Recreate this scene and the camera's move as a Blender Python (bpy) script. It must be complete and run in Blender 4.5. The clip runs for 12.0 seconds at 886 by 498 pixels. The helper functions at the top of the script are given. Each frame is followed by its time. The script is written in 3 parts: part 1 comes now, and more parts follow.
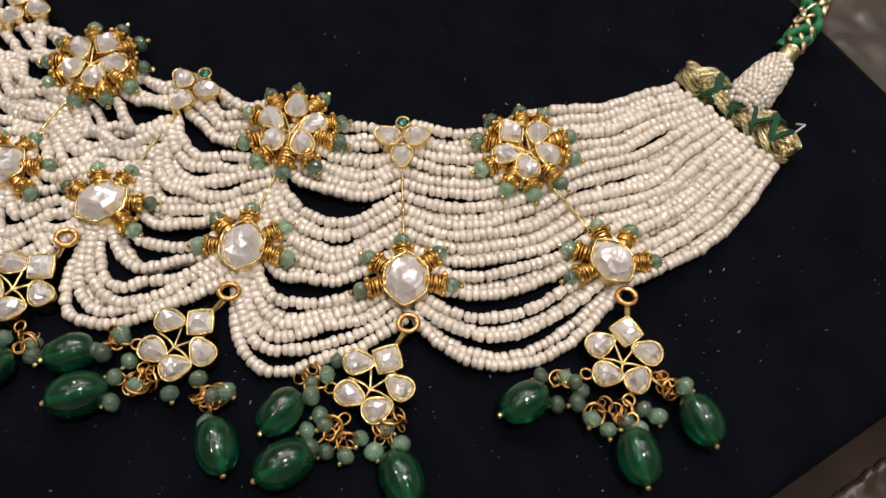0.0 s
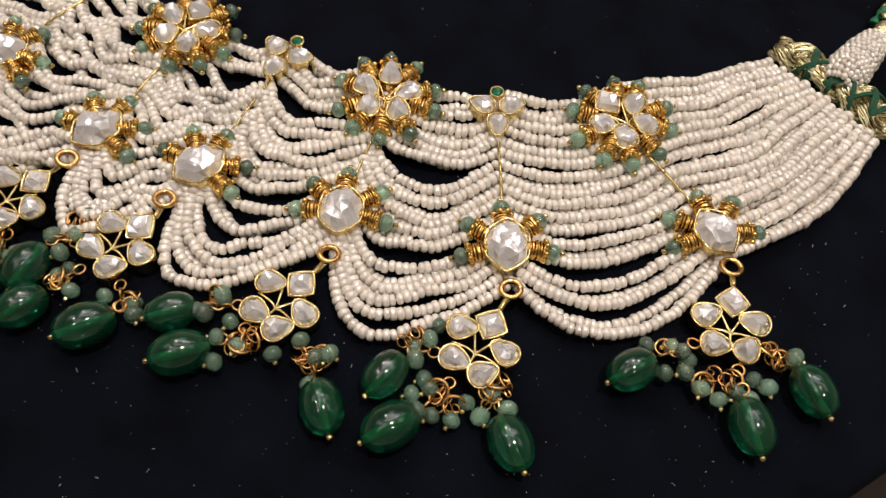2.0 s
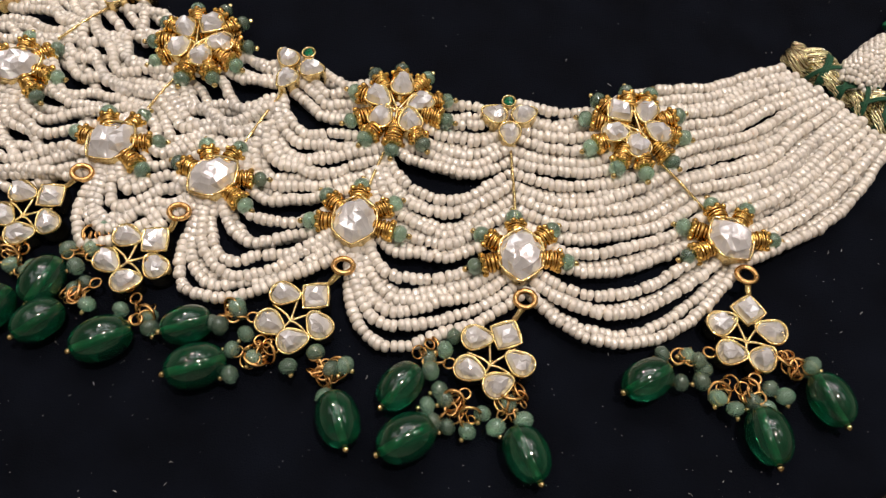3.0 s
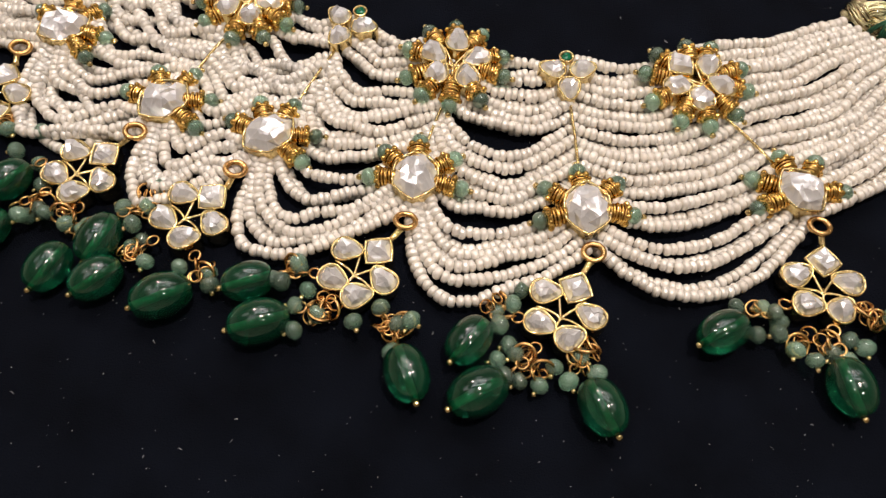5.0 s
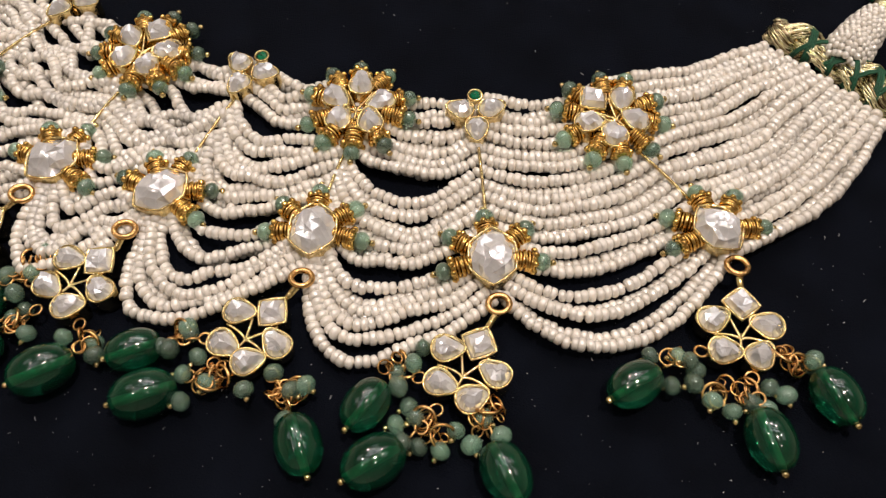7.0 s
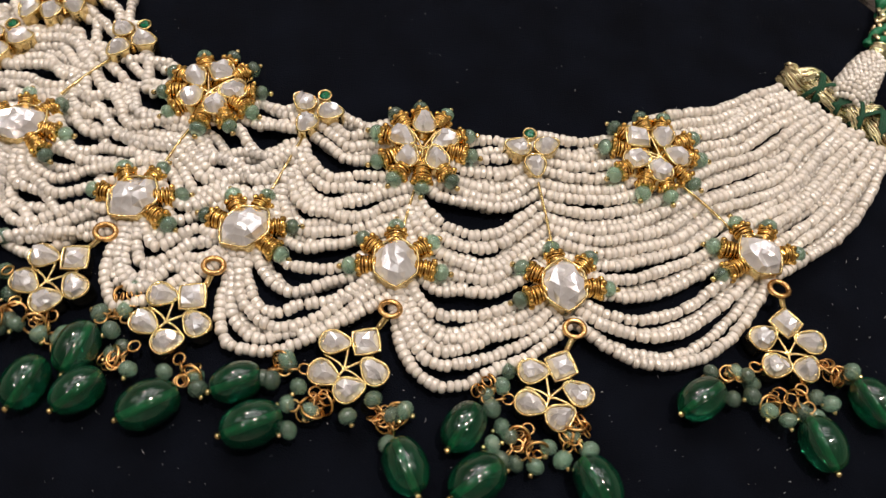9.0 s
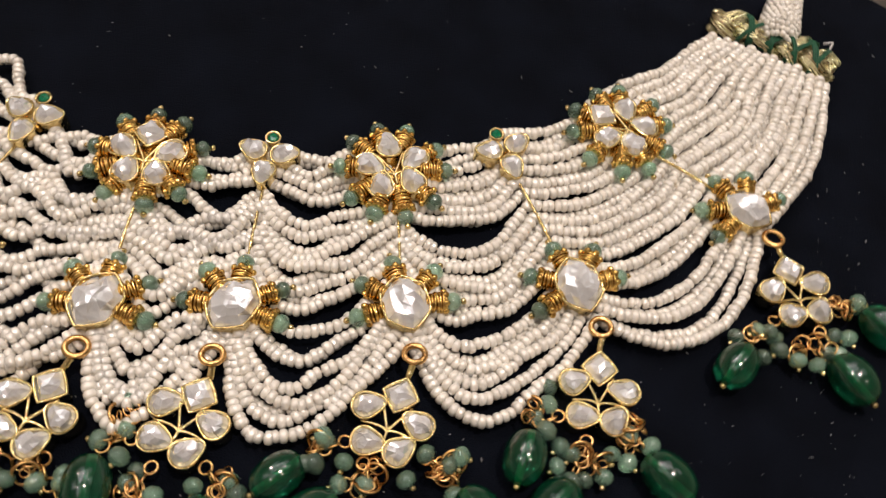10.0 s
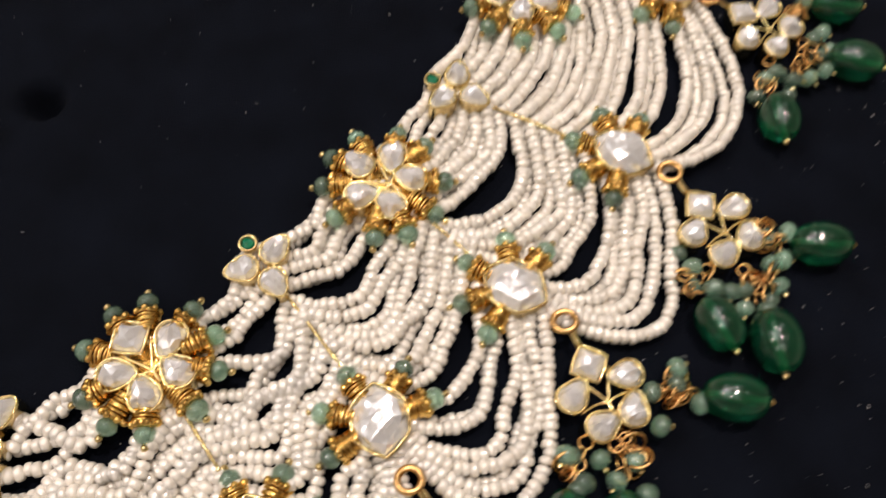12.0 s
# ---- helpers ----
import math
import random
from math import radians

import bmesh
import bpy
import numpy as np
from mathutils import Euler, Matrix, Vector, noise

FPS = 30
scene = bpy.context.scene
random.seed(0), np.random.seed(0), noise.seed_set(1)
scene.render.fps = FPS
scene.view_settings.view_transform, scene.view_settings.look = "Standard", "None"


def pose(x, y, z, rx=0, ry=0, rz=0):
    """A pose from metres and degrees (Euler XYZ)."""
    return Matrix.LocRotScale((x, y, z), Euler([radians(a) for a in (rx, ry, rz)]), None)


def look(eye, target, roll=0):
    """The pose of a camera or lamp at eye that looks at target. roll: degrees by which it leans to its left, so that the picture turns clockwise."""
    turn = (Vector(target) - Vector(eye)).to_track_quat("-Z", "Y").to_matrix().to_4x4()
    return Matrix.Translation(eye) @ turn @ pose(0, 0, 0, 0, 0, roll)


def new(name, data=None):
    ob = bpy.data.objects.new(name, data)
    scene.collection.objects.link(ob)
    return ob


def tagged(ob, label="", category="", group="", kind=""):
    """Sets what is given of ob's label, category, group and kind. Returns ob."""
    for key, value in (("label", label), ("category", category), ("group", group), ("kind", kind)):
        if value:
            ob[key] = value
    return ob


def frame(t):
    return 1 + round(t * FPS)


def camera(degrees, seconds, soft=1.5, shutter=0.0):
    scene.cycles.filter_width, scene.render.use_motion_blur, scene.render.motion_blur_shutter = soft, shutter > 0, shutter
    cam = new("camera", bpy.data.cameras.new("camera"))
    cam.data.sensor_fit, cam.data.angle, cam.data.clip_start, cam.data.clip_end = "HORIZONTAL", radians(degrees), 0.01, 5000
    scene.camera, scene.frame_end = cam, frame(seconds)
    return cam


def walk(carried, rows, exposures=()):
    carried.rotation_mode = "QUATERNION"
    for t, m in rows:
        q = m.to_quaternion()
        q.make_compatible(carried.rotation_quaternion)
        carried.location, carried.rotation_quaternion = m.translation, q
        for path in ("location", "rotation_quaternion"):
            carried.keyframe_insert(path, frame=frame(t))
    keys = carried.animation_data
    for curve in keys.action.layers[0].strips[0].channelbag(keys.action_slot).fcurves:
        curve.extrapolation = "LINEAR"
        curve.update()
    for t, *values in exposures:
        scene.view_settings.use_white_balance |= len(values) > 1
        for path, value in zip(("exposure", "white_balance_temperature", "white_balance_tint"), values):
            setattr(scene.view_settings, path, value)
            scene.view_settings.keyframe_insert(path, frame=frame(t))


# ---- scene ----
cam = camera(60.2, 12.0, soft=1.3, shutter=0.5)
PATH = [
    (0, (0.00824, -0.12214, 0.18542), (0.0128, -0.0324, 0.0067), 5.3),
    (0.5, (0.00326, -0.12131, 0.17549), (0.0069, -0.0347, -0.0048), 5.1),
    (1, (-0.00733, -0.12227, 0.16997), (-0.0004, -0.0323, -0.0085), 7.0),
    (1.5, (-0.01388, -0.12924, 0.17428), (-0.0103, -0.0375, -0.0034), 5.4),
    (2, (-0.01379, -0.13244, 0.17676), (-0.0124, -0.0399, -0.0005), 4.4),
    (2.5, (-0.01381, -0.13158, 0.18173), (-0.0155, -0.0382, 0.0049), 2.2),
    (3, (-0.01531, -0.13072, 0.17769), (-0.0161, -0.0377, 0.0006), 2.7),
    (3.5, (-0.01696, -0.13026, 0.17512), (-0.0187, -0.0374, -0.0020), 1.7),
    (3.7, (-0.02000, -0.13148, 0.16837), (-0.0199, -0.0373, -0.0080), 2.5),
    (5.3, (-0.02918, -0.14035, 0.16721), (-0.0332, -0.0466, -0.0094), 0.3),
    (5.5, (-0.02787, -0.13896, 0.16632), (-0.0327, -0.0451, -0.0101), -0.4),
    (6, (-0.01488, -0.13212, 0.16138), (-0.0165, -0.0356, -0.0138), 0.3),
    (6.5, (-0.00449, -0.12392, 0.16306), (-0.0060, -0.0269, -0.0118), -1.0),
    (6.7, (-0.00505, -0.12468, 0.16358), (-0.0078, -0.0280, -0.0115), -1.5),
    (8.3, (-0.01581, -0.13478, 0.17157), (-0.0094, -0.0320, 0.0001), 4.2),
    (8.5, (-0.02108, -0.13305, 0.17822), (-0.0131, -0.0302, 0.0068), 4.8),
    (9, (-0.04332, -0.12763, 0.17802), (-0.0265, -0.0292, 0.0047), 7.7),
    (9.5, (-0.05585, -0.11151, 0.17835), (-0.0201, -0.0214, 0.0034), 11.7),
    (10, (-0.07042, -0.10328, 0.17354), (-0.0232, -0.0188, -0.0015), 11.9),
    (10.5, (-0.07526, -0.09125, 0.16856), (-0.0197, -0.0179, -0.0090), 9.2),
    (11, (-0.08095, -0.07792, 0.16936), (-0.0110, -0.0200, -0.0088), 7.4),
    (11.5, (-0.09625, -0.06251, 0.17306), (-0.0120, -0.0192, -0.0030), 7.2),
    (12, (-0.103, -0.045, 0.158), (-0.0256, -0.0112, -0.0233), 5.1),
]
walk(cam, [(t, look(eye, target, roll)) for t, eye, target, roll in PATH],
     exposures=((0, -0.64), (0.5, -0.65), (3.5, -0.63), (5.5, -0.46), (6.5, -0.6), (9, -0.6), (10, -0.56), (11.5, -0.44), (12, -0.40)))

# ---------------------------------------------------------------- light
MM = 0.001
world = bpy.data.worlds.new("showroom_air")
world.use_nodes = True
world.node_tree.nodes["Background"].inputs["Color"].default_value = (1.0, 0.9, 0.8, 1)
world.node_tree.nodes["Background"].inputs["Strength"].default_value = 0.01
scene.world = world


def downlight(x, y, watts, size, colour, z=1.62):
    lamp = bpy.data.lights.new("downlight_lamp", "AREA")
    lamp.shape, lamp.size, lamp.energy, lamp.color = "DISK", size, watts, colour
    lamp.spread = radians(130)
    ob = new("downlight_lamp", lamp)
    ob.matrix_world = pose(x, y, z)
    return ob


WARM, COOL = (1.0, 0.84, 0.74), (1.0, 0.97, 1.0)
LAMPS = [(-0.62, 1.2, 11.2, 0.11), (0.25, -0.02, 9.8, 0.11), (0.0, 1.0, 2.5, 0.08), (0.62, 0.85, 2.5, 0.08), (-0.75, 0.2, 2, 0.08), (0.8, 0.2, 2, 0.08),
         (-0.55, -0.5, 1.5, 0.08), (0.5, -0.6, 1.5, 0.08)]
for lx, ly, watts, size in LAMPS:
    downlight(lx, ly, watts, size, WARM)
# Soft panels: one answers a bluish reflection in the emeralds, the others are added fill.
FILL_PANELS = [(-0.2, 1.75), (1.1, 1.25), (-1.15, 0.5), (1.1, 0.2), (-0.42, -0.1)]
for px, py in FILL_PANELS:
    panel = bpy.data.lights.new("fill_panel_lamp", "AREA")
    panel.shape, panel.size, panel.energy, panel.color = "SQUARE", 0.58, 1.3, COOL
    new("fill_panel_lamp", panel).matrix_world = pose(px, py, 1.62)


# rows of slim strip lamps over the counter, added to make the stones glint
GLINT_STRIPS = [(0.05, y) for y in (0.42, 0.68, 0.94, 1.2)]
for tx, ty in GLINT_STRIPS:
    slim = bpy.data.lights.new("glint_strip_lamp", "AREA")
    slim.shape, slim.size, slim.size_y, slim.energy, slim.color = "RECTANGLE", 1.2, 0.10, 2.3, COOL
    new("glint_strip_lamp", slim).matrix_world = pose(tx, ty, 1.62)


# ---------------------------------------------------------------- materials
def material(name, base, rough=0.5, metal=0.0, vary=0.0, scale=200.0, bump=0.0, bump_scale=600.0, islands=False, stretch=None, **more):
    mat = bpy.data.materials.new(name)
    mat.use_nodes = True
    nt = mat.node_tree
    bsdf = nt.nodes["Principled BSDF"]
    bsdf.inputs["Base Color"].default_value = (*base, 1)
    bsdf.inputs["Roughness"].default_value = rough
    bsdf.inputs["Metallic"].default_value = metal
    for key, value in more.items():
        bsdf.inputs[key.replace("_", " ")].default_value = value
    coord = nt.nodes.new("ShaderNodeTexCoord")
    place = coord.outputs["Object"]
    if stretch:
        mapping = nt.nodes.new("ShaderNodeMapping")
        mapping.inputs["Scale"].default_value = stretch
        nt.links.new(place, mapping.inputs["Vector"])
        place = mapping.outputs["Vector"]
    if vary:
        tex = nt.nodes.new("ShaderNodeTexNoise")
        tex.inputs["Scale"].default_value = scale
        tex.inputs["Detail"].default_value = 4
        nt.links.new(place, tex.inputs["Vector"])
        value = tex.outputs["Fac"]
        if islands:
            geo = nt.nodes.new("ShaderNodeNewGeometry")
            info = nt.nodes.new("ShaderNodeObjectInfo")
            add = nt.nodes.new("ShaderNodeMath")
            add.operation = "ADD"
            nt.links.new(geo.outputs["Random Per Island"], add.inputs[0])
            nt.links.new(info.outputs["Random"], add.inputs[1])
            wrap = nt.nodes.new("ShaderNodeMath")
            wrap.operation = "FRACT"
            nt.links.new(add.outputs[0], wrap.inputs[0])
            both = nt.nodes.new("ShaderNodeMath")
            both.operation = "MULTIPLY_ADD"
            both.inputs[1].default_value = 0.6
            nt.links.new(wrap.outputs[0], both.inputs[0])
            half = nt.nodes.new("ShaderNodeMath")
            half.operation = "MULTIPLY"
            half.inputs[1].default_value = 0.4
            nt.links.new(value, half.inputs[0])
            nt.links.new(half.outputs[0], both.inputs[2])
            value = both.outputs[0]
        ramp = nt.nodes.new("ShaderNodeValToRGB")
        ramp.color_ramp.elements[0].position, ramp.color_ramp.elements[1].position = 0.2, 0.8
        ramp.color_ramp.elements[0].color = (*[c * (1 - vary) for c in base], 1)
        ramp.color_ramp.elements[1].color = (*[min(1, c * (1 + vary)) for c in base], 1)
        nt.links.new(value, ramp.inputs["Fac"])
        nt.links.new(ramp.outputs["Color"], bsdf.inputs["Base Color"])
        gloss = nt.nodes.new("ShaderNodeMapRange")
        gloss.inputs["To Min"].default_value, gloss.inputs["To Max"].default_value = rough * 0.75, min(1, rough * 1.3)
        nt.links.new(tex.outputs["Fac"], gloss.inputs["Value"])
        nt.links.new(gloss.outputs["Result"], bsdf.inputs["Roughness"])
    if bump:
        fine = nt.nodes.new("ShaderNodeTexNoise")
        fine.inputs["Scale"].default_value = bump_scale
        fine.inputs["Detail"].default_value = 5
        nt.links.new(coord.outputs["Object"], fine.inputs["Vector"])
        node = nt.nodes.new("ShaderNodeBump")
        node.inputs["Strength"].default_value = bump
        node.inputs["Distance"].default_value = 0.0004
        nt.links.new(fine.outputs["Fac"], node.inputs["Height"])
        nt.links.new(node.outputs["Normal"], bsdf.inputs["Normal"])
    return mat


VELVET = material("navy_velvet", (0.0031, 0.0042, 0.0074), 0.95, vary=0.5, scale=60, bump=0.6, bump_scale=2500,
                  Sheen_Weight=0.006, Sheen_Roughness=0.5, Specular_IOR_Level=0.03)
PEARL = material("cream_pearl_glass", (0.76, 0.715, 0.635), 0.45, 0.0, vary=0.1, scale=120, islands=True, IOR=1.5, Coat_Weight=1.0, Coat_Roughness=0.18, Coat_IOR=2.5,
                 Subsurface_Weight=0.5, Subsurface_Scale=0.0024, Subsurface_Radius=(1.0, 0.92, 0.84))
GOLD = material("polished_gold", (0.93, 0.65, 0.31), 0.12, 1.0, vary=0.3, scale=420, bump=0.6, bump_scale=1100)
GOLD_DARK = material("burnished_gold_wire", (0.84, 0.49, 0.15), 0.14, 1.0, vary=0.4, scale=400, bump=0.5, bump_scale=1500)
POLKI = material("foiled_uncut_stone", (0.94, 0.97, 1.0), 0.06, 0.5, vary=0.1, scale=300, bump=0.4, bump_scale=420, Coat_Weight=1.0, Coat_Roughness=0.08, Coat_IOR=2.0)


def cut_facets(mat, scale, depth):
    """Small uneven facets, as a hand-cut stone on crumpled foil has."""
    nt = mat.node_tree
    coord = nt.nodes.new("ShaderNodeTexCoord")
    cells = nt.nodes.new("ShaderNodeTexVoronoi")
    cells.inputs["Scale"].default_value = scale
    cells.inputs["Randomness"].default_value = 1.0
    node = nt.nodes.new("ShaderNodeBump")
    node.inputs["Strength"].default_value = 0.8
    node.inputs["Distance"].default_value = depth
    nt.links.new(coord.outputs["Object"], cells.inputs["Vector"])
    nt.links.new(cells.outputs["Distance"], node.inputs["Height"])
    bsdf = nt.nodes["Principled BSDF"]
    if bsdf.inputs["Normal"].links:
        nt.links.new(bsdf.inputs["Normal"].links[0].from_socket, node.inputs["Normal"])
    nt.links.new(node.outputs["Normal"], bsdf.inputs["Normal"])


cut_facets(POLKI, 310, 0.0009)
EMERALD = material("translucent_emerald", (0.011, 0.18, 0.085), 0.12, vary=0.45, scale=330, stretch=(0.22, 1, 1), IOR=1.33, Transmission_Weight=0.84, Coat_Weight=1.0, Coat_Roughness=0.07, Coat_IOR=1.55)
CORE = material("milky_green_core", (0.12, 0.42, 0.25), 0.6, vary=0.2, scale=300)
AVENTURINE = material("pale_green_quartz", (0.34, 0.56, 0.42), 0.12, vary=0.5, scale=260, islands=True, Coat_Weight=1.0, Coat_Roughness=0.1, Coat_IOR=1.7, IOR=1.35, Transmission_Weight=0.75)
WIRE = material("reddish_gold_wire", (0.74, 0.45, 0.18), 0.22, 1.0, vary=0.35, scale=400, bump=0.4, bump_scale=1800)
GREEN_STONE = material("cut_green_stone", (0.0, 0.13, 0.06), 0.05, vary=0.3, scale=600, Coat_Weight=1.0)
GOLD_THREAD = material("gold_thread", (0.92, 0.72, 0.43), 0.2, 1.0, vary=0.5, islands=True, scale=900, bump=0.35, bump_scale=2600)
GREEN_THREAD = material("green_thread", (0.004, 0.07, 0.03), 0.6, vary=0.4, scale=900, bump=0.8, bump_scale=2600)
CORD_GREEN = material("green_silk_cord", (0.006, 0.17, 0.07), 0.4, vary=0.5, scale=700, bump=0.8, bump_scale=2400)
THREAD = material("cream_cotton_thread", (0.7, 0.62, 0.52), 0.8, vary=0.2, scale=800)
LINT = material("pale_lint", (0.55, 0.55, 0.55), 0.9)
COUNTER = material("grey_brown_counter", (0.020, 0.013, 0.009), 0.55, vary=0.85, scale=45, bump=0.2, bump_scale=300, Specular_IOR_Level=0.12)
PLASTER = material("cream_plaster", (0.75, 0.70, 0.62), 0.9, vary=0.05, scale=3, bump=0.2, bump_scale=60)
FLOORING = material("beige_floor", (0.35, 0.29, 0.23), 0.4, vary=0.2, scale=4)
PLASTIC = material("clear_packet", (0.10, 0.088, 0.078), 0.2, vary=0.3, scale=60, Transmission_Weight=0.3)
PLASTIC_DARK = material("dull_packet", (0.040, 0.029, 0.022), 0.28, vary=0.7, scale=40)
LAMP_TRIM = material("white_lamp_trim", (0.8, 0.8, 0.8), 0.5)


# ---------------------------------------------------------------- mesh makers (millimetres)
def mesh_of(name, verts, faces, mat, smooth=True):
    me = bpy.data.meshes.new(name)
    me.from_pydata([tuple(v) for v in np.asarray(verts, float) * MM], [], [tuple(int(i) for i in f) for f in faces])
    me.polygons.foreach_set("use_smooth", [smooth] * len(me.polygons))
    me.materials.append(mat)
    me.update()
    return me


def lathe(profile, segs, axis="z"):
    """Verts and faces of a profile of (radius, height) turned about an axis; zero radii close it."""
    verts, faces, rings = [], [], []
    for r, h in profile:
        if r < 1e-6:
            rings.append([len(verts)])
            verts.append((0, 0, h))
        else:
            rings.append(list(range(len(verts), len(verts) + segs)))
            verts += [(r * math.cos(2 * math.pi * k / segs), r * math.sin(2 * math.pi * k / segs), h) for k in range(segs)]
    for a, b in zip(rings, rings[1:]):
        for k in range(segs):
            j = (k + 1) % segs
            if len(a) == 1 and len(b) > 1:
                faces.append((a[0], b[j], b[k]))
            elif len(b) == 1 and len(a) > 1:
                faces.append((a[k], a[j], b[0]))
            elif len(a) > 1:
                faces.append((a[k], a[j], b[j], b[k]))
    verts = np.array(verts, float)
    if axis == "x":
        verts = verts[:, [2, 0, 1]]
    return verts, faces


def ball(r, squash=1.0, segs=14, rings=8, axis="x"):
    return lathe([(r * math.sin(math.pi * k / rings), -r * squash * math.cos(math.pi * k / rings)) for k in range(rings + 1)], segs, axis)


def torus(major, minor, segs=18, sides=8):
    verts = [((major + minor * math.cos(b)) * math.cos(a), (major + minor * math.cos(b)) * math.sin(a), minor * math.sin(b))
             for a in np.arange(segs) * 2 * math.pi / segs for b in np.arange(sides) * 2 * math.pi / sides]
    faces = [(i * sides + j, ((i + 1) % segs) * sides + j, ((i + 1) % segs) * sides + (j + 1) % sides, i * sides + (j + 1) % sides)
             for i in range(segs) for j in range(sides)]
    return np.array(verts), faces


def tube(points, radii, sides=10, flat=1.0, caps=True):
    """A tube along points; flat squeezes it in height."""
    pts = np.array(points, float)
    radii = np.full(len(pts), radii) if np.isscalar(radii) else np.array(radii, float)
    tan = np.gradient(pts, axis=0)
    tan /= np.linalg.norm(tan, axis=1)[:, None]
    verts, faces = [], []
    for p, t, r in zip(pts, tan, radii):
        up = np.array((0, 0, 1.0)) if abs(t[2]) < 0.95 else np.array((1.0, 0, 0))
        side = np.cross(t, up)
        side /= np.linalg.norm(side)
        up = np.cross(side, t)
        for k in range(sides):
            a = 2 * math.pi * k / sides
            verts.append(p + r * (math.cos(a) * side + math.sin(a) * flat * up))
    n = len(pts)
    for i in range(n - 1):
        for k in range(sides):
            j = (k + 1) % sides
            faces.append((i * sides + k, i * sides + j, (i + 1) * sides + j, (i + 1) * sides + k))
    if caps:
        faces.append(tuple(range(sides))[::-1])
        faces.append(tuple(range((n - 1) * sides, n * sides)))
    return np.array(verts), faces


def joined(pieces):
    verts, faces, base = [], [], 0
    for v, f in pieces:
        verts.append(np.asarray(v, float))
        faces += [tuple(i + base for i in q) for q in f]
        base += len(v)
    return np.vstack(verts), faces


def part(name, me, parent, m=None, label=""):
    ob = new(name, me)
    ob.parent = parent
    if m is not None:
        ob.matrix_basis = m
    return tagged(ob, label) if label else ob


def at(x, y, z, angle=0.0, pitch=0.0, roll=0.0, size=1.0):
    """A pose in millimetres: turned about the upright by angle, nose down by pitch."""
    return Matrix.LocRotScale((x * MM, y * MM, z * MM), Euler((radians(roll), radians(pitch), radians(angle))), Vector((size, size, size)))


def rnd(a, b):
    return random.uniform(a, b)


# ---------------------------------------------------------------- room
def box(name, size, centre, mat, bevel=0.0):
    bm = bmesh.new()
    bmesh.ops.create_cube(bm, size=1.0, matrix=Matrix.Translation(centre) @ Matrix.Diagonal((*size, 1)))
    if bevel:
        bmesh.ops.bevel(bm, geom=bm.edges[:], offset=bevel, segments=3, affect="EDGES", profile=0.5)
    me = bpy.data.meshes.new(name)
    bm.to_mesh(me)
    bm.free()
    me.materials.append(mat)
    return new(name, me)


tagged(box("floor", (4.4, 4.4, 0.1), (0, 0.3, -0.98), FLOORING), "beige polished showroom floor", "floor", kind="structure")
tagged(box("ceiling", (4.4, 4.4, 0.1), (0, 0.3, 1.70), PLASTER), "cream plaster ceiling with downlights", "ceiling", kind="structure")
for wall_name, size, centre in (("wall_north", (4.4, 0.1, 2.58), (0, 2.45, 0.36)), ("wall_south", (4.4, 0.1, 2.58), (0, -1.85, 0.36)),
                                ("wall_east", (0.1, 4.2, 2.58), (2.15, 0.3, 0.36)), ("wall_west", (0.1, 4.2, 2.58), (-2.15, 0.3, 0.36))):
    tagged(box(wall_name, size, centre, PLASTER), "plain cream plaster showroom wall", "wall", kind="structure")
ring_v, ring_f = torus(82, 8, 28, 8)
ring_me = mesh_of("downlight_ring", ring_v, ring_f, LAMP_TRIM)
for lx, ly, watts, size in LAMPS:
    tagged(part("downlight", ring_me, None, pose(lx, ly, 1.645)), "round white recessed ceiling downlight", "downlight", "ceiling downlights")

# frames round the soft fill panels
for px, py in FILL_PANELS:
    rim = box("fill_panel_frame", (0.64, 0.64, 0.02), (px, py, 1.638), LAMP_TRIM, 0.004)
    tagged(rim, "square white frame of a soft fill light panel", "ceiling light", "ceiling light panels")

# trays that hold the added strip lamps
for tx, ty in GLINT_STRIPS:
    rim = box("glint_strip_tray", (1.24, 0.14, 0.02), (tx, ty, 1.638), LAMP_TRIM, 0.004)
    tagged(rim, "slim white tray of an added glint strip light", "ceiling light", "ceiling tube lights")

COUNTER_TOP = -0.022
tagged(box("counter", (1.5, 1.1, 0.9), (0.1, 0.05, COUNTER_TOP - 0.45), COUNTER, 0.006), "grey-brown polished shop counter", "counter")

# ---------------------------------------------------------------- velvet board
BOARD_CORNER = Vector((0.1916, -0.0278))
ALONG = Vector((-0.84, -0.543)).normalized()
ACROSS = Vector((-0.543, 0.84)).normalized()
BOARD_W, BOARD_D, BOARD_T = 0.46, 0.42, 0.0215


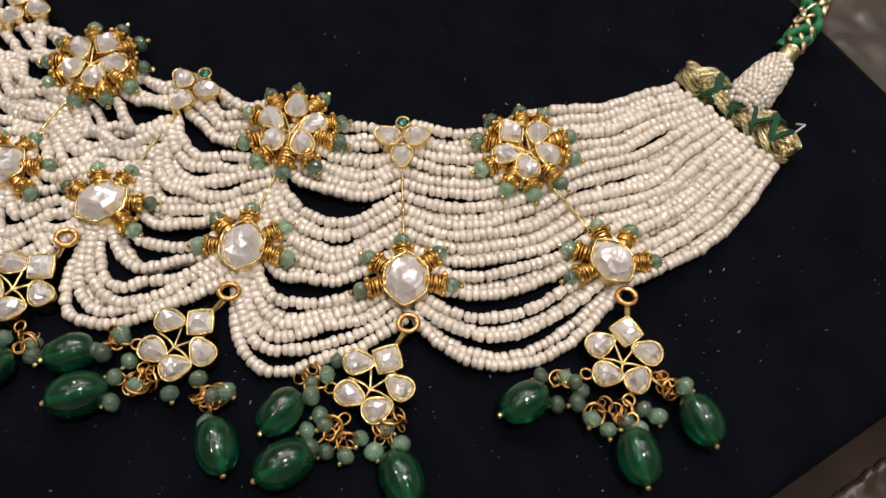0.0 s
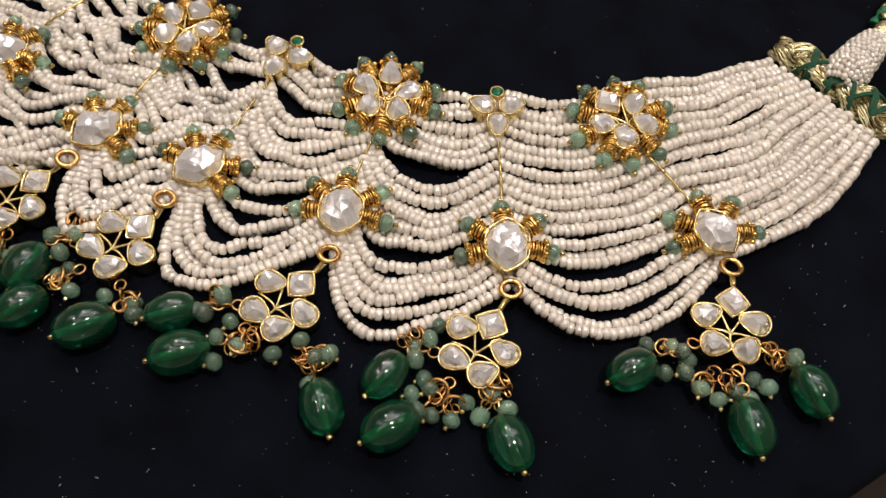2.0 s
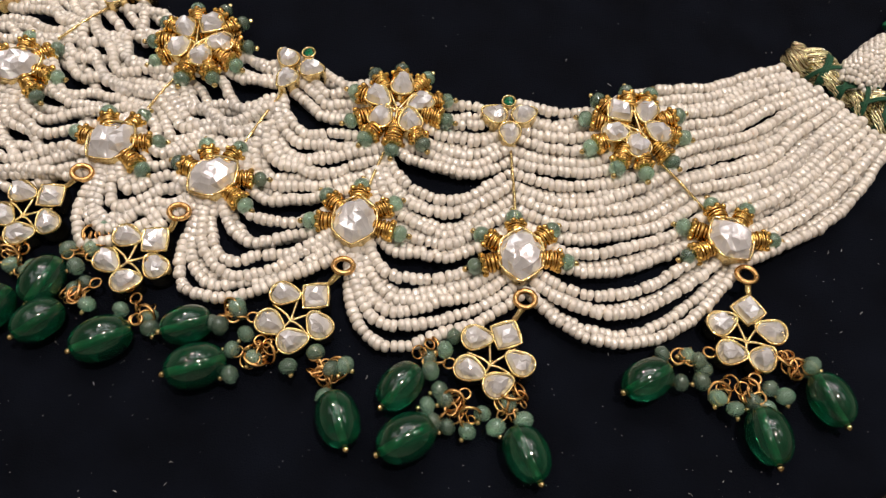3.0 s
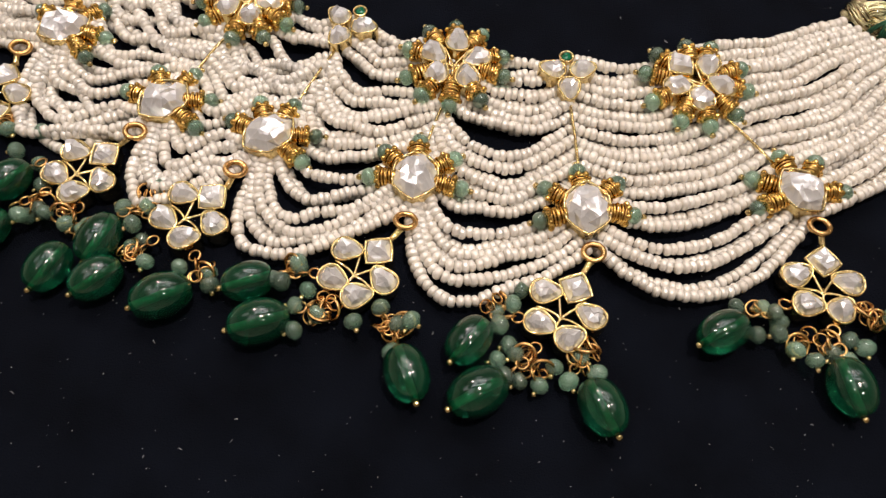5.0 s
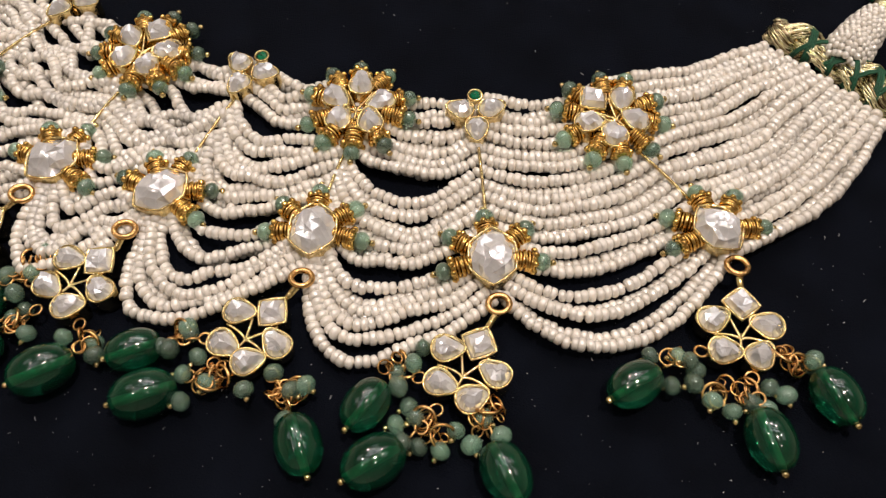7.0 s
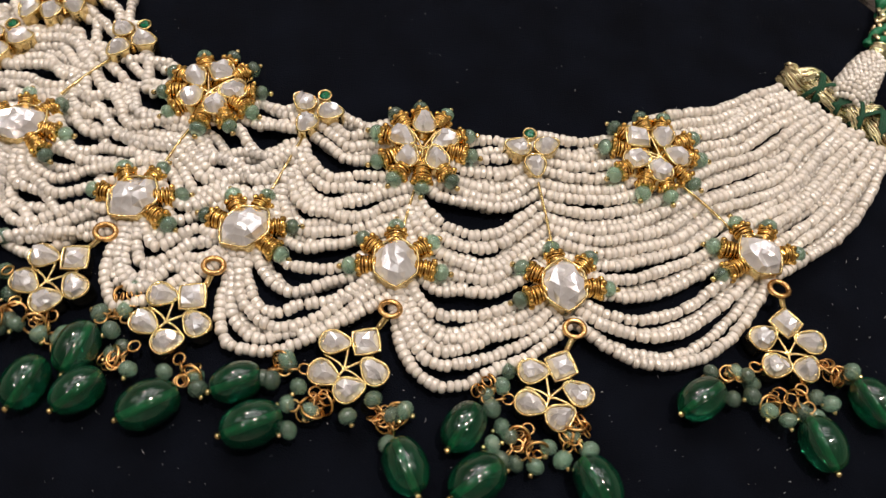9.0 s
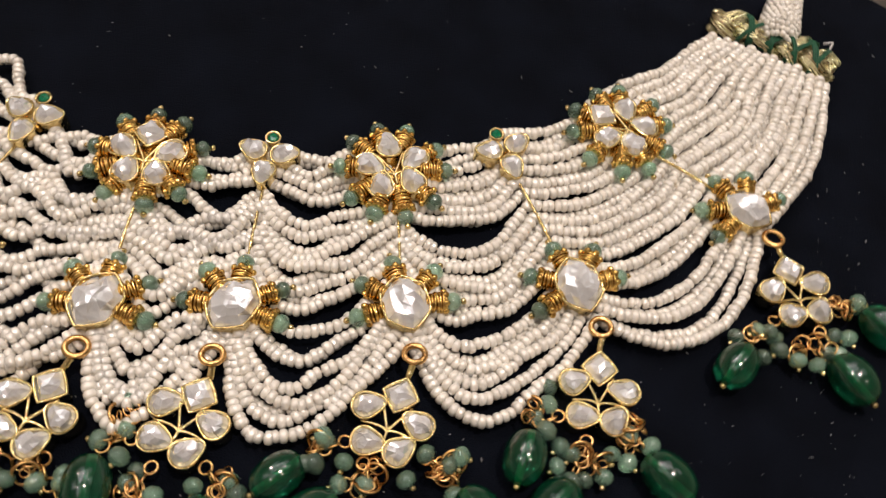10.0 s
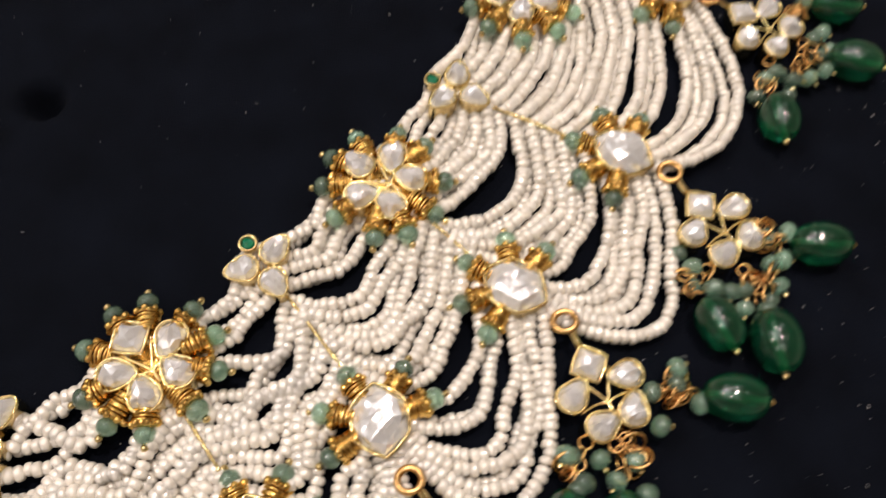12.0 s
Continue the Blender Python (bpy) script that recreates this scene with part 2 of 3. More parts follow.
def velvet_board():
    nx, ny = 220, 205
    r = 0.004
    verts, faces = [], []

    def spot(u, v):
        p = BOARD_CORNER + ALONG * u + ACROSS * v
        edge = min(u, v, BOARD_W - u, BOARD_D - v)
        z = 0.0 if edge > r else -(r - math.sqrt(max(0.0, r * r - (r - edge) ** 2)))
        near = max(0.0, 1 - math.hypot(p.x + 0.048, p.y - 0.0895) / 0.0068)
        z -= 0.013 * near * near * (3 - 2 * near)
        z += 0.00015 * noise.noise((p.x * 60, p.y * 60, 0.3)) - 0.00015
        return (p.x, p.y, z)

    us = [0, 0.0007, 0.0018, r] + [r + (BOARD_W - 2 * r) * k / nx for k in range(1, nx)] + [BOARD_W - r, BOARD_W - 0.0018, BOARD_W - 0.0007, BOARD_W]
    vs = [0, 0.0007, 0.0018, r] + [r + (BOARD_D - 2 * r) * k / ny for k in range(1, ny)] + [BOARD_D - r, BOARD_D - 0.0018, BOARD_D - 0.0007, BOARD_D]
    for v in vs:
        for u in us:
            verts.append(spot(u, v))
    w, h = len(us), len(vs)
    for j in range(h - 1):
        for i in range(w - 1):
            faces.append((j * w + i, (j + 1) * w + i, (j + 1) * w + i + 1, j * w + i + 1))
    rim = [i for i in range(w)] + [j * w + w - 1 for j in range(1, h)] + [(h - 1) * w + i for i in range(w - 2, -1, -1)] + [j * w for j in range(h - 2, 0, -1)]
    base = len(verts)
    for i in rim:
        x, y, z = verts[i]
        verts.append((x, y, -BOARD_T))
    n = len(rim)
    for k in range(n):
        faces.append((rim[k], rim[(k + 1) % n], base + (k + 1) % n, base + k))
    faces.append(tuple(range(base + n - 1, base - 1, -1)))
    me = bpy.data.meshes.new("velvet_board")
    me.from_pydata(verts, [], faces)
    me.polygons.foreach_set("use_smooth", [True] * len(me.polygons))
    me.materials.append(VELVET)
    bm = bmesh.new()
    bm.from_mesh(me)
    bmesh.ops.recalc_face_normals(bm, faces=bm.faces[:])
    bm.to_mesh(me)
    bm.free()
    return tagged(new("display_board", me), "navy black velvet display board with lint specks", "display board")


velvet_board()


def lint():
    pieces = []
    for k in range(3200):
        u, v = rnd(0.01, BOARD_W - 0.01), rnd(0.01, BOARD_D - 0.01)
        p = (BOARD_CORNER + ALONG * u + ACROSS * v) * 1000
        if p.y > -25 and rnd(0, 1) < 0.7:
            continue
        a, length, bend = rnd(0, 6.3), random.choice((0.1, 0.1, 0.12, 0.12, 0.15, 0.15, 0.2, 0.25, 0.3, 0.9)) * rnd(0.6, 1.3), rnd(-0.9, 0.9)
        pts = [(p.x + length * s * math.cos(a + bend * s), p.y + length * s * math.sin(a + bend * s), 0.12 + 0.25 * s * (1 - s)) for s in (0, 0.33, 0.66, 1)]
        pieces.append(tube(pts, rnd(0.04, 0.1), 4))
    v, f = joined(pieces)
    tagged(new("lint", mesh_of("lint", v, f, LINT)), "tiny pale lint fibres on velvet", "lint", kind="stuff")


lint()

# ---------------------------------------------------------------- necklace: strands
necklace = tagged(new("necklace"), "cream seed-pearl bib necklace with gold kundan flowers and emerald drops", "necklace")

STRANDS = 16
PITCH, BEAD_R = 1.76, 1.6
# The wires that hold the strands: top, middle and foot of each.
STATIONS = [
    ((81.6, 27.2), (94.8, 15.4), (107.6, 1.4)),
    ((32.4, 12.6), (48.5, -15.5), (59.3, -39.7)),
    ((2.2, 8.3), (1.1, -15.1), (5.8, -50.0)),
    ((-30.6, 12.5), (-34.6, -12.9), (-39.5, -41.2)),
    ((-60.8, 20.8), (-66.3, -2.4), (-79.6, -29.1)),
    ((-90.2, 32.5), (-99.1, 4.4), (-108.4, -20.2)),
    ((-116.3, 50.5), (-129.7, 27.8), (-143.1, 6.4)),
    ((-144.6, 70.0), (-161.0, 51.0), (-178.0, 36.0)),
]
# How far each strand hangs below the straight line between two wires, and where along it hangs lowest.
SAGS = [
    ([0.8, 0, 0.3, 0.3, 0.3, 1, 1, 1, 2, 3, 3, 4, 4, 5, 5, 6], 0.5, 0.5),
    ([4, 5.4, 6.6, 7, 6.8, 6.7, 7, 7.5, 7.9, 8.1, 8.3, 8.5, 9.5, 12.5, 14, 17.5], 0.5, 0.42),
    ([3.5, 5, 6.5, 7.5, 7.4, 7.8, 11.6, 12.2, 13.6, 15.0, 16.8, 20.2, 20.6, 21.0, 21.2, 22.2], 0.5, 0.28),
    ([2.8, 3.2, 4.2, 4.8, 11, 11.2, 12, 13.4, 15.2, 16.2, 19.6, 20.0, 22.6, 22.4, 23.4, 24.2], 0.5, 0.22),
    ([3.5, 3.2, 3, 2.6, 7.5, 7.5, 7.8, 8.5, 10, 11.5, 13, 14.5, 16, 18, 20, 22.5], 0.55, 0.3),
    ([1, 1, 2, 3, 5, 5.5, 6.5, 8, 9.5, 11, 13, 15, 17, 19, 21, 23], 0.45, 0.28),
    ([-5, 0, 2, 3, 5, 5.5, 6.5, 8, 9.5, 11, 13, 15, 17, 19, 21, 23], 0.45, 0.28),
]
# Sideways unrest of the strands in each span.
UNREST = [1.6, 1.2, 1.7, 2.7, 4.6, 5.6, 5.6]


def station_points(line):
    p = np.array(line, float)
    run = np.r_[0, np.cumsum(np.linalg.norm(np.diff(p, axis=0), axis=1))]
    f = np.linspace(0, run[-1], STRANDS)
    return np.c_[np.interp(f, run, p[:, 0]), np.interp(f, run, p[:, 1])]


GATES = [station_points(s) for s in STATIONS]


def span_curve(s, i):
    """The middle line of strand i in span s, from the wire on the one side to the next."""
    row = np.arange(STRANDS)
    a, b = (np.array([np.interp(i, row, GATES[q][:, k]) for k in (0, 1)]) for q in (s + 1, s))
    down = np.zeros(2)
    for g in (GATES[s + 1], GATES[s]):
        d = g[-1] - g[0]
        down += d / np.linalg.norm(d)
    down /= np.linalg.norm(down)
    sags, top_low, foot_low = SAGS[s]
    sag = float(np.interp(i, row, sags))
    low = top_low + (foot_low - top_low) * i / (STRANDS - 1)
    power = math.log(0.5) / math.log(low)
    u = np.linspace(0, 1, 120)
    hang = np.sin(math.pi * u ** power) ** (0.85 if sag > 15 else 1.0)
    p = a[None, :] * (1 - u)[:, None] + b[None, :] * u[:, None] + down[None, :] * (sag * hang)[:, None]
    away = np.sin(math.pi * u)
    # Neighbours sway together; each one strays a little on its own.
    near, own = (1.5, 0.55) if s < 3 else (1.0, 0.9)
    wob = np.array([near * noise.noise((i * 0.24 + s * 11.0, q * 2.6, 0.5)) + own * noise.noise((i * 3.7 + s * 3.0, q * 3.4, 1.5)) for q in u]) * away * UNREST[s] * 1.6
    p += down[None, :] * wob[:, None]
    z = BEAD_R + 0.1 + 1.3 * (0.5 + 0.5 * np.sin(i * 2.2 + s * 1.3 + 3.0 * u)) + 0.7 * (1 - away)
    if i % 1:
        z = z + 2.2 if s > 3 and int(i) % 2 else np.full(120, BEAD_R)
    else:
        z += 1.3
    return np.c_[p, z]


BEAD_V, BEAD_F = lathe([(BEAD_R * max(0.0, 1 - abs(h) ** 3.0) ** 0.33, 1.02 * h) for h in (-1, -0.97, -0.86, -0.66, -0.36, 0, 0.36, 0.66, 0.86, 0.97, 1)], 14, "x")
BEAD_ME = mesh_of("bead", BEAD_V, BEAD_F, PEARL)
single_beads = 0


def along(curve, pitch):
    """Places and directions at even steps along a curve."""
    run = np.r_[0, np.cumsum(np.linalg.norm(np.diff(curve, axis=0), axis=1))]
    n = max(2, int(run[-1] / pitch))
    f = (np.arange(n) + 0.5) * run[-1] / n
    p = np.stack([np.interp(f, run, curve[:, k]) for k in range(3)], axis=1)
    q = np.stack([np.interp(f + 0.3, run, curve[:, k]) - np.interp(f - 0.3, run, curve[:, k]) for k in range(3)], axis=1)
    return p, q / np.linalg.norm(q, axis=1)[:, None]


# Further strands lie over the tangled spans and under the tidy ones.
OVER = {0: range(15), 1: (*range(10), 11, 13, 14), 2: (0, 1, 2, 3, 4, 6, 7, 8, 9, 11, 12), 3: (0, 1, 2, 4, 5, 6, 7, 8, 10, 13), 4: (4, 5, 6, 7, 8, 9, 11, 12, 13), 5: range(5, 15), 6: range(4, 15)}
rest = []
for i in range(STRANDS):
    singles, thread = [], []
    for s in range(len(SAGS)):
        lines = [span_curve(s, i)] + ([span_curve(s, i + 0.5)] if i in OVER.get(s, ()) else [])
        for curve in lines:
            thread.append(tube(curve[::6], 0.3, 5))
        steps = [along(curve, PITCH) for curve in lines]
        places, dirs = np.vstack([q[0] for q in steps]), np.vstack([q[1] for q in steps])
        own = s in (1, 2, 3) and i >= STRANDS - 4
        for p, d in zip(places, dirs):
            p = p + np.random.uniform(-0.24, 0.24, 3)
            yaw = math.degrees(math.atan2(d[1], d[0])) + rnd(-10, 10)
            m = at(*p, yaw, -math.degrees(math.asin(d[2])) + rnd(-8, 8), 0, rnd(0.89, 1.08))
            if own and single_beads + len(singles) < 300:
                singles.append(m)
                continue
            mat3 = np.array(m.to_3x3())
            rest.append((BEAD_V @ mat3.T + p, BEAD_F))
    strand = part("bead_strand", mesh_of("bead_strand", *joined(thread), THREAD), necklace, None, "strand of cream seed pearls on thread")
    for m in singles:
        part("bead", BEAD_ME, strand, m)
    single_beads += len(singles)
tagged(part("seed_bead", mesh_of("seed_bead", *joined(rest), PEARL), necklace, None, "lustrous cream seed pearl beads"), kind="stuff")

# ---------------------------------------------------------------- necklace: jewel pieces
def outline(kind, size, n=28):
    """The outline of a stone: pear with its point along +x, square, hexagon or round."""
    pts = []
    if kind == "pear":
        for k in range(n):
            a = 2 * math.pi * k / n
            r = 0.5 * size * (1 + 0.42 * max(0.0, math.cos(a)) ** 5)
            pts.append((r * math.cos(a) * 1.02, r * math.sin(a) * (0.98 - 0.12 * math.cos(a))))
        return pts
    corners = {"square": [(1, 0), (0, 1), (-1, 0), (0, -1)],
               "hexagon": [(1.12, 0), (0.5, 0.80), (-0.5, 0.80), (-1.12, 0), (-0.5, -0.80), (0.5, -0.80)]}.get(kind)
    if not corners:
        return [(0.5 * size * math.cos(2 * math.pi * k / n), 0.5 * size * math.sin(2 * math.pi * k / n)) for k in range(n)]
    c = len(corners)
    per = max(2, n // c)
    for k in range(c):
        a, b = Vector(corners[k]), Vector(corners[(k + 1) % c])
        for q in range(per):
            t = q / per
            bulge = 1 + 0.06 * math.sin(math.pi * t)
            pts.append(tuple((a.lerp(b, t) * bulge * 0.5 * size)))
    return pts


def grown(pts, d):
    """An outline moved outward by d."""
    out = []
    for x, y in pts:
        r = math.hypot(x, y)
        out.append((x * (r + d) / r, y * (r + d) / r))
    return out


def bezel_mesh(kind, size, depth, lip=0.36):
    """A gold cup: a rolled lip round the stone and deep walls below."""
    pts = outline(kind, size)
    rows = [(grown(pts, -0.15), 0.15), (grown(pts, 0.05), 0.42), (grown(pts, lip * 0.6), 0.48), (grown(pts, lip), 0.2), (grown(pts, lip * 0.8), -0.3),
            (grown(pts, lip * 0.55), -depth * 0.6), (grown(pts, lip * 0.1), -depth)]
    verts, faces, n = [], [], len(pts)
    for row, z in rows:
        verts += [(x, y, z) for x, y in row]
    for j in range(len(rows) - 1):
        for k in range(n):
            q = (k + 1) % n
            faces.append((j * n + k, (j + 1) * n + k, (j + 1) * n + q, j * n + q))
    faces.append(tuple(range((len(rows) - 1) * n, len(rows) * n))[::-1])
    return mesh_of(kind + "_bezel", verts, faces, GOLD)


def stone_mesh(kind, size, height, mat, seed, facets=8):
    """A flat, unevenly faceted stone."""
    rng = random.Random(seed)
    full = outline(kind, size, 24)
    step = max(1, len(full) // facets)
    rim = full
    girdle = [full[k] for k in range(0, len(full), step)]
    verts = [(x, y, -0.45) for x, y in rim]
    base = len(verts)
    m = len(girdle)
    verts += [(x * 0.72 + rng.uniform(-0.05, 0.05) * size, y * 0.72 + rng.uniform(-0.05, 0.05) * size, height * rng.uniform(0.4, 0.9)) for x, y in girdle]
    inner = len(verts)
    few = girdle[::2]
    verts += [(x * 0.33 + rng.uniform(-0.07, 0.07) * size, y * 0.33 + rng.uniform(-0.07, 0.07) * size, height * rng.uniform(0.7, 1.2)) for x, y in few]
    faces = []
    for k in range(m):
        a, b = k * step, (k + 1) * step
        chain = [q % len(rim) for q in range(a, b + 1)] if k < m - 1 else [q % len(rim) for q in range(a, len(rim) + 1)]
        for p, q in zip(chain, chain[1:]):
            faces.append((p, q, base + k))
        faces.append((chain[-1], base + (k + 1) % m, base + k))
    h = len(few)
    for k in range(h):
        faces.append((base + (2 * k) % m, base + (2 * k + 1) % m, inner + k))
        if 2 * k + 1 < m:
            faces.append((base + (2 * k + 1) % m, inner + (k + 1) % h, inner + k))
            faces.append((base + (2 * k + 1) % m, base + (2 * k + 2) % m, inner + (k + 1) % h))
    top = len(verts)
    verts.append((rng.uniform(-0.08, 0.08) * size, rng.uniform(-0.08, 0.08) * size, height * rng.uniform(1.0, 1.25)))
    faces += [(inner + k, inner + (k + 1) % h, top) for k in range(h)]
    return mesh_of(kind + "_stone", verts, faces, mat, smooth=False)


PEAR_BEZEL = bezel_mesh("pear", 5.7, 5.4, 0.5)
SQUARE_BEZEL = bezel_mesh("square", 7.6, 5.0, 0.6)
PEAR_STONES = [stone_mesh("pear", 5.7, 2.5, POLKI, k, 12) for k in range(6)]
SQUARE_STONES = [stone_mesh("square", 7.6, 2.2, POLKI, 20 + k) for k in range(3)]
HEX_BEZEL = bezel_mesh("hexagon", 13.4, 5.4, 0.62)
HEX_STONES = [stone_mesh("hexagon", 13.4, 3.4, POLKI, 40 + k, 12) for k in range(6)]
ROUND_BEZEL = bezel_mesh("round", 3.2, 2.6, 0.6)
ROUND_STONE = stone_mesh("round", 3.2, 0.7, GREEN_STONE, 60)


def coil_mesh():
    """A stack of gold wire rings that widens to a cap of gold grains, along +x."""
    pieces = []
    for x, r in ((-0.9, 1.22), (-0.45, 1.34), (0.0, 1.28), (0.42, 1.44), (0.86, 1.5), (1.28, 1.46), (1.72, 1.62)):
        v, f = torus(r, 0.26, 16, 6)
        lean = 0.12 * math.sin(x * 5.0)
        pieces.append((np.c_[v[:, 2] + x + lean * v[:, 0], v[:, 0], v[:, 1]], f))
    v, f = lathe([(0.0, -1.2), (1.1, -1.1), (1.25, 1.6), (1.75, 1.95), (1.55, 2.4), (0.6, 2.75), (0, 2.8)], 14, "x")
    pieces.append((v, f))
    for k in range(7):
        v, f = ball(0.56, 1, 8, 6)
        a = 2 * math.pi * k / 7
        pieces.append((v + (2.15, 1.62 * math.cos(a), 1.62 * math.sin(a)), f))
    v, f = joined(pieces)
    return mesh_of("coil", v, f, GOLD_DARK)


COIL = coil_mesh()
GREEN_BEAD = mesh_of("green_bead", *ball(2.12, 0.86, 14, 8), AVENTURINE)
GOLD_TIP = mesh_of("gold_tip", *ball(0.75, 1.0, 10, 6), GOLD)
BIG_RING = mesh_of("jump_ring", *torus(2.35, 0.72, 24, 10), WIRE)
WIRE_RING = mesh_of("wire_ring", *torus(1.7, 0.27, 20, 6), WIRE)
LOOP = mesh_of("wire_loop", *torus(1.1, 0.26, 16, 6), WIRE)
EMERALD_ME = [mesh_of("emerald_drop", *lathe([(5.3 * math.sin(math.pi * k / 16) ** (0.82 + 0.05 * q), -7.0 * math.cos(math.pi * k / 16)) for k in range(17)], 26, "x"), EMERALD) for q in range(2)]


CORE_ME = mesh_of("drill_core", *tube([(-6.6, 0, 0), (-3, 0.1, 0), (0, 0, 0.1), (3, -0.1, 0), (6.6, 0, 0)], 0.8, 8), CORE)


def sprig(owner, x, y, z, angle, reach, pitch=14.0):
    """A coil that points outward, with a green bead and a gold tip on its end."""
    c, s = math.cos(radians(angle)), math.sin(radians(angle))
    fall = math.tan(radians(pitch))
    part("coil", COIL, owner, at(x + c * reach, y + s * reach, z, angle, pitch, rnd(0, 50), rnd(1.45, 1.6)))
    r = reach + 5.5
    part("green_bead", GREEN_BEAD, owner, at(x + c * r, y + s * r, z - fall * 4.5, angle, pitch, rnd(0, 90), rnd(1.02, 1.16)))
    r += 2.5
    part("gold_tip", GOLD_TIP, owner, at(x + c * r, y + s * r, z - fall * 6.9, angle, 0, 0, 1.1))


def stem_mesh(x, y, z, angle):
    """Gold wires that run from beside the first stone through the middle and out between the petals."""
    pieces = []

    def spot(turn, r):
        a = radians(angle + turn)
        return np.array((x + r * math.cos(a), y + r * math.sin(a), z - 0.3))

    for side in (1, -1):
        ends = ((spot(36 * side, 6.0), spot(60 * side, 1.6), spot(180, 1.8)), (spot(106 * side, 6.4), spot(130 * side, 1.2), spot(180, 2.2)))
        for p0, p1, p2 in ends:
            pts = [p0 * (1 - u) ** 2 + p1 * 2 * u * (1 - u) + p2 * u * u for u in np.linspace(0, 1, 13)]
            pieces.append(tube(pts, 0.37, 8))
    pieces.append(tube([spot(180, r) for r in (0.6, 2.2, 3.6, 5.0)], 0.4, 8))
    return mesh_of("stem", *joined(pieces), GOLD)


def petals(owner, x, y, z, angle, radius, square=True, seed=0, cup=1.0, turns=(0, -28, -70, -48, 48)):
    """Five stones in gold cups round a middle, the first towards angle."""
    for k in range(5):
        a = angle - 72 * k + (0 if k == 0 else rnd(-4, 4))
        px, py = x + radius * math.cos(radians(a)), y + radius * math.sin(radians(a))
        first = k == 0 and square
        turn = a if k == 0 else a + 180 + turns[k]
        tilt = rnd(-4, 4)
        m = at(px, py, z, turn, tilt, rnd(-4, 4), cup)
        part("bezel", SQUARE_BEZEL if first else PEAR_BEZEL, owner, m)
        part("stone", SQUARE_STONES[seed % 3] if first else PEAR_STONES[(seed * 5 + k) % 6], owner, m)


def base_disc(name, x, y, z0, z1, r):
    v, f = lathe([(0, z0), (r * 0.8, z0), (r, z0 + 0.6), (r, z1 - 0.6), (r * 0.85, z1), (0, z1)], 28)
    return part(name, mesh_of(name, v + (x, y, 0), f, GOLD_DARK), necklace)


def flower(x, y, angle, square, seed):
    base = base_disc("flower_setting", x, y, 3.2, 6.0, 8.3)
    petals(base, x, y, 8.6, angle, 6.7, square, seed, 1.1, (0, 20, -25, 25, -20))
    part("stem", stem_mesh(x, y, 8.6, angle), base)
    for k in range(10):
        a = angle + 6 + 36 * k + rnd(-5, 5)
        sprig(base, x, y, 7.0, a, 8.4, rnd(3, 12))


for k, (x, y, angle, square) in enumerate(((35.0, -0.6, 129, True), (-30.6, 2.6, 84, False), (-89.9, 22.4, 68, True))):
    flower(x, y, angle, square, k)


def centre_plaque():
    """The middle piece: rows of stones in deep gold cups, side by side."""
    base = base_disc("centre_setting", -139.5, 60.0, 3.0, 5.2, 7.5)
    for k, (x, y, turn) in enumerate(((-146.0, 53.4, 255), (-139.6, 52.6, 268), (-133.4, 55.0, 290), (-130.6, 61.2, 320), (-144.6, 60.4, 200), (-137.2, 60.8, 90), (-132.6, 68.2, 20), (-139.6, 67.6, 80))):
        m = at(x, y, 8.4, turn, rnd(-4, 4), rnd(-4, 4))
        part("bezel", PEAR_BEZEL, base, m)
        part("stone", PEAR_STONES[k % 6], base, m)


centre_plaque()


def clover(x, y, angle, seed):
    """Three petals and a round green stone on top."""
    base = base_disc("clover_setting", x, y, 3.0, 4.6, 3.2)
    for k, turn in enumerate((70, 180, 290)):
        a = radians(angle + turn)
        r = 3.9 if turn != 180 else 4.6
        m = at(x + r * math.cos(a), y + r * math.sin(a), 7.6, angle + (turn if turn == 180 else turn), rnd(-4, 4))
        part("bezel", PEAR_BEZEL, base, m)
        part("stone", PEAR_STONES[(seed * 3 + k) % 6], base, m)
    a = radians(angle)
    m = at(x + 6.2 * math.cos(a), y + 6.2 * math.sin(a), 7.2)
    part("bezel", ROUND_BEZEL, base, m)
    part("green_stone", ROUND_STONE, base, m, "round cut green stone")


for k, (x, y, angle) in enumerate(((0.3, 0.6, 92), (-60.8, 15.0, 64), (-115.6, 42.6, 56), (-151.0, 41.5, 80))):
    clover(x, y, angle, k)


def hex_piece(x, y, axis, long_axis, ring, seed, sprigs, size=1.0):
    base = base_disc("hexagon_setting", x, y, 2.8, 5.0, 5.2)
    m = at(x, y, 8.0, long_axis, rnd(-3, 3), rnd(-3, 3), size)
    part("bezel", HEX_BEZEL, base, m)
    part("stone", HEX_STONES[seed], base, m)
    for turn in sprigs:
        sprig(base, x, y, 6.2, axis + turn + rnd(-4, 4), 6.3, rnd(5, 12))
    part("jump_ring", BIG_RING, base, at(ring[0] - 0.2, ring[1] + 0.5, 6.6, axis, rnd(6, 16), rnd(-12, 12), 1.03))


HEXES = [
    (57.2, -34.0, 107, 125, (60.6, -44.0)),
    (3.6, -41.8, 96, 90, (5.0, -54.0)),
    (-39.0, -34.5, 84, 88, (-40.4, -47.6)),
    (-77.4, -23.6, 62, 40, (-84.2, -34.7)),
    (-106.6, -14.2, 62, 47, (-112.0, -24.5)),
    (-139.6, 10.2, 42, 35, (-150.0, 2.0)),
]
for k, (x, y, axis, long_axis, ring) in enumerate(HEXES):
    hex_piece(x, y, axis, long_axis, ring, k, (0, 52, 97, -52, -97), 0.9 if k == 0 else 0.96)

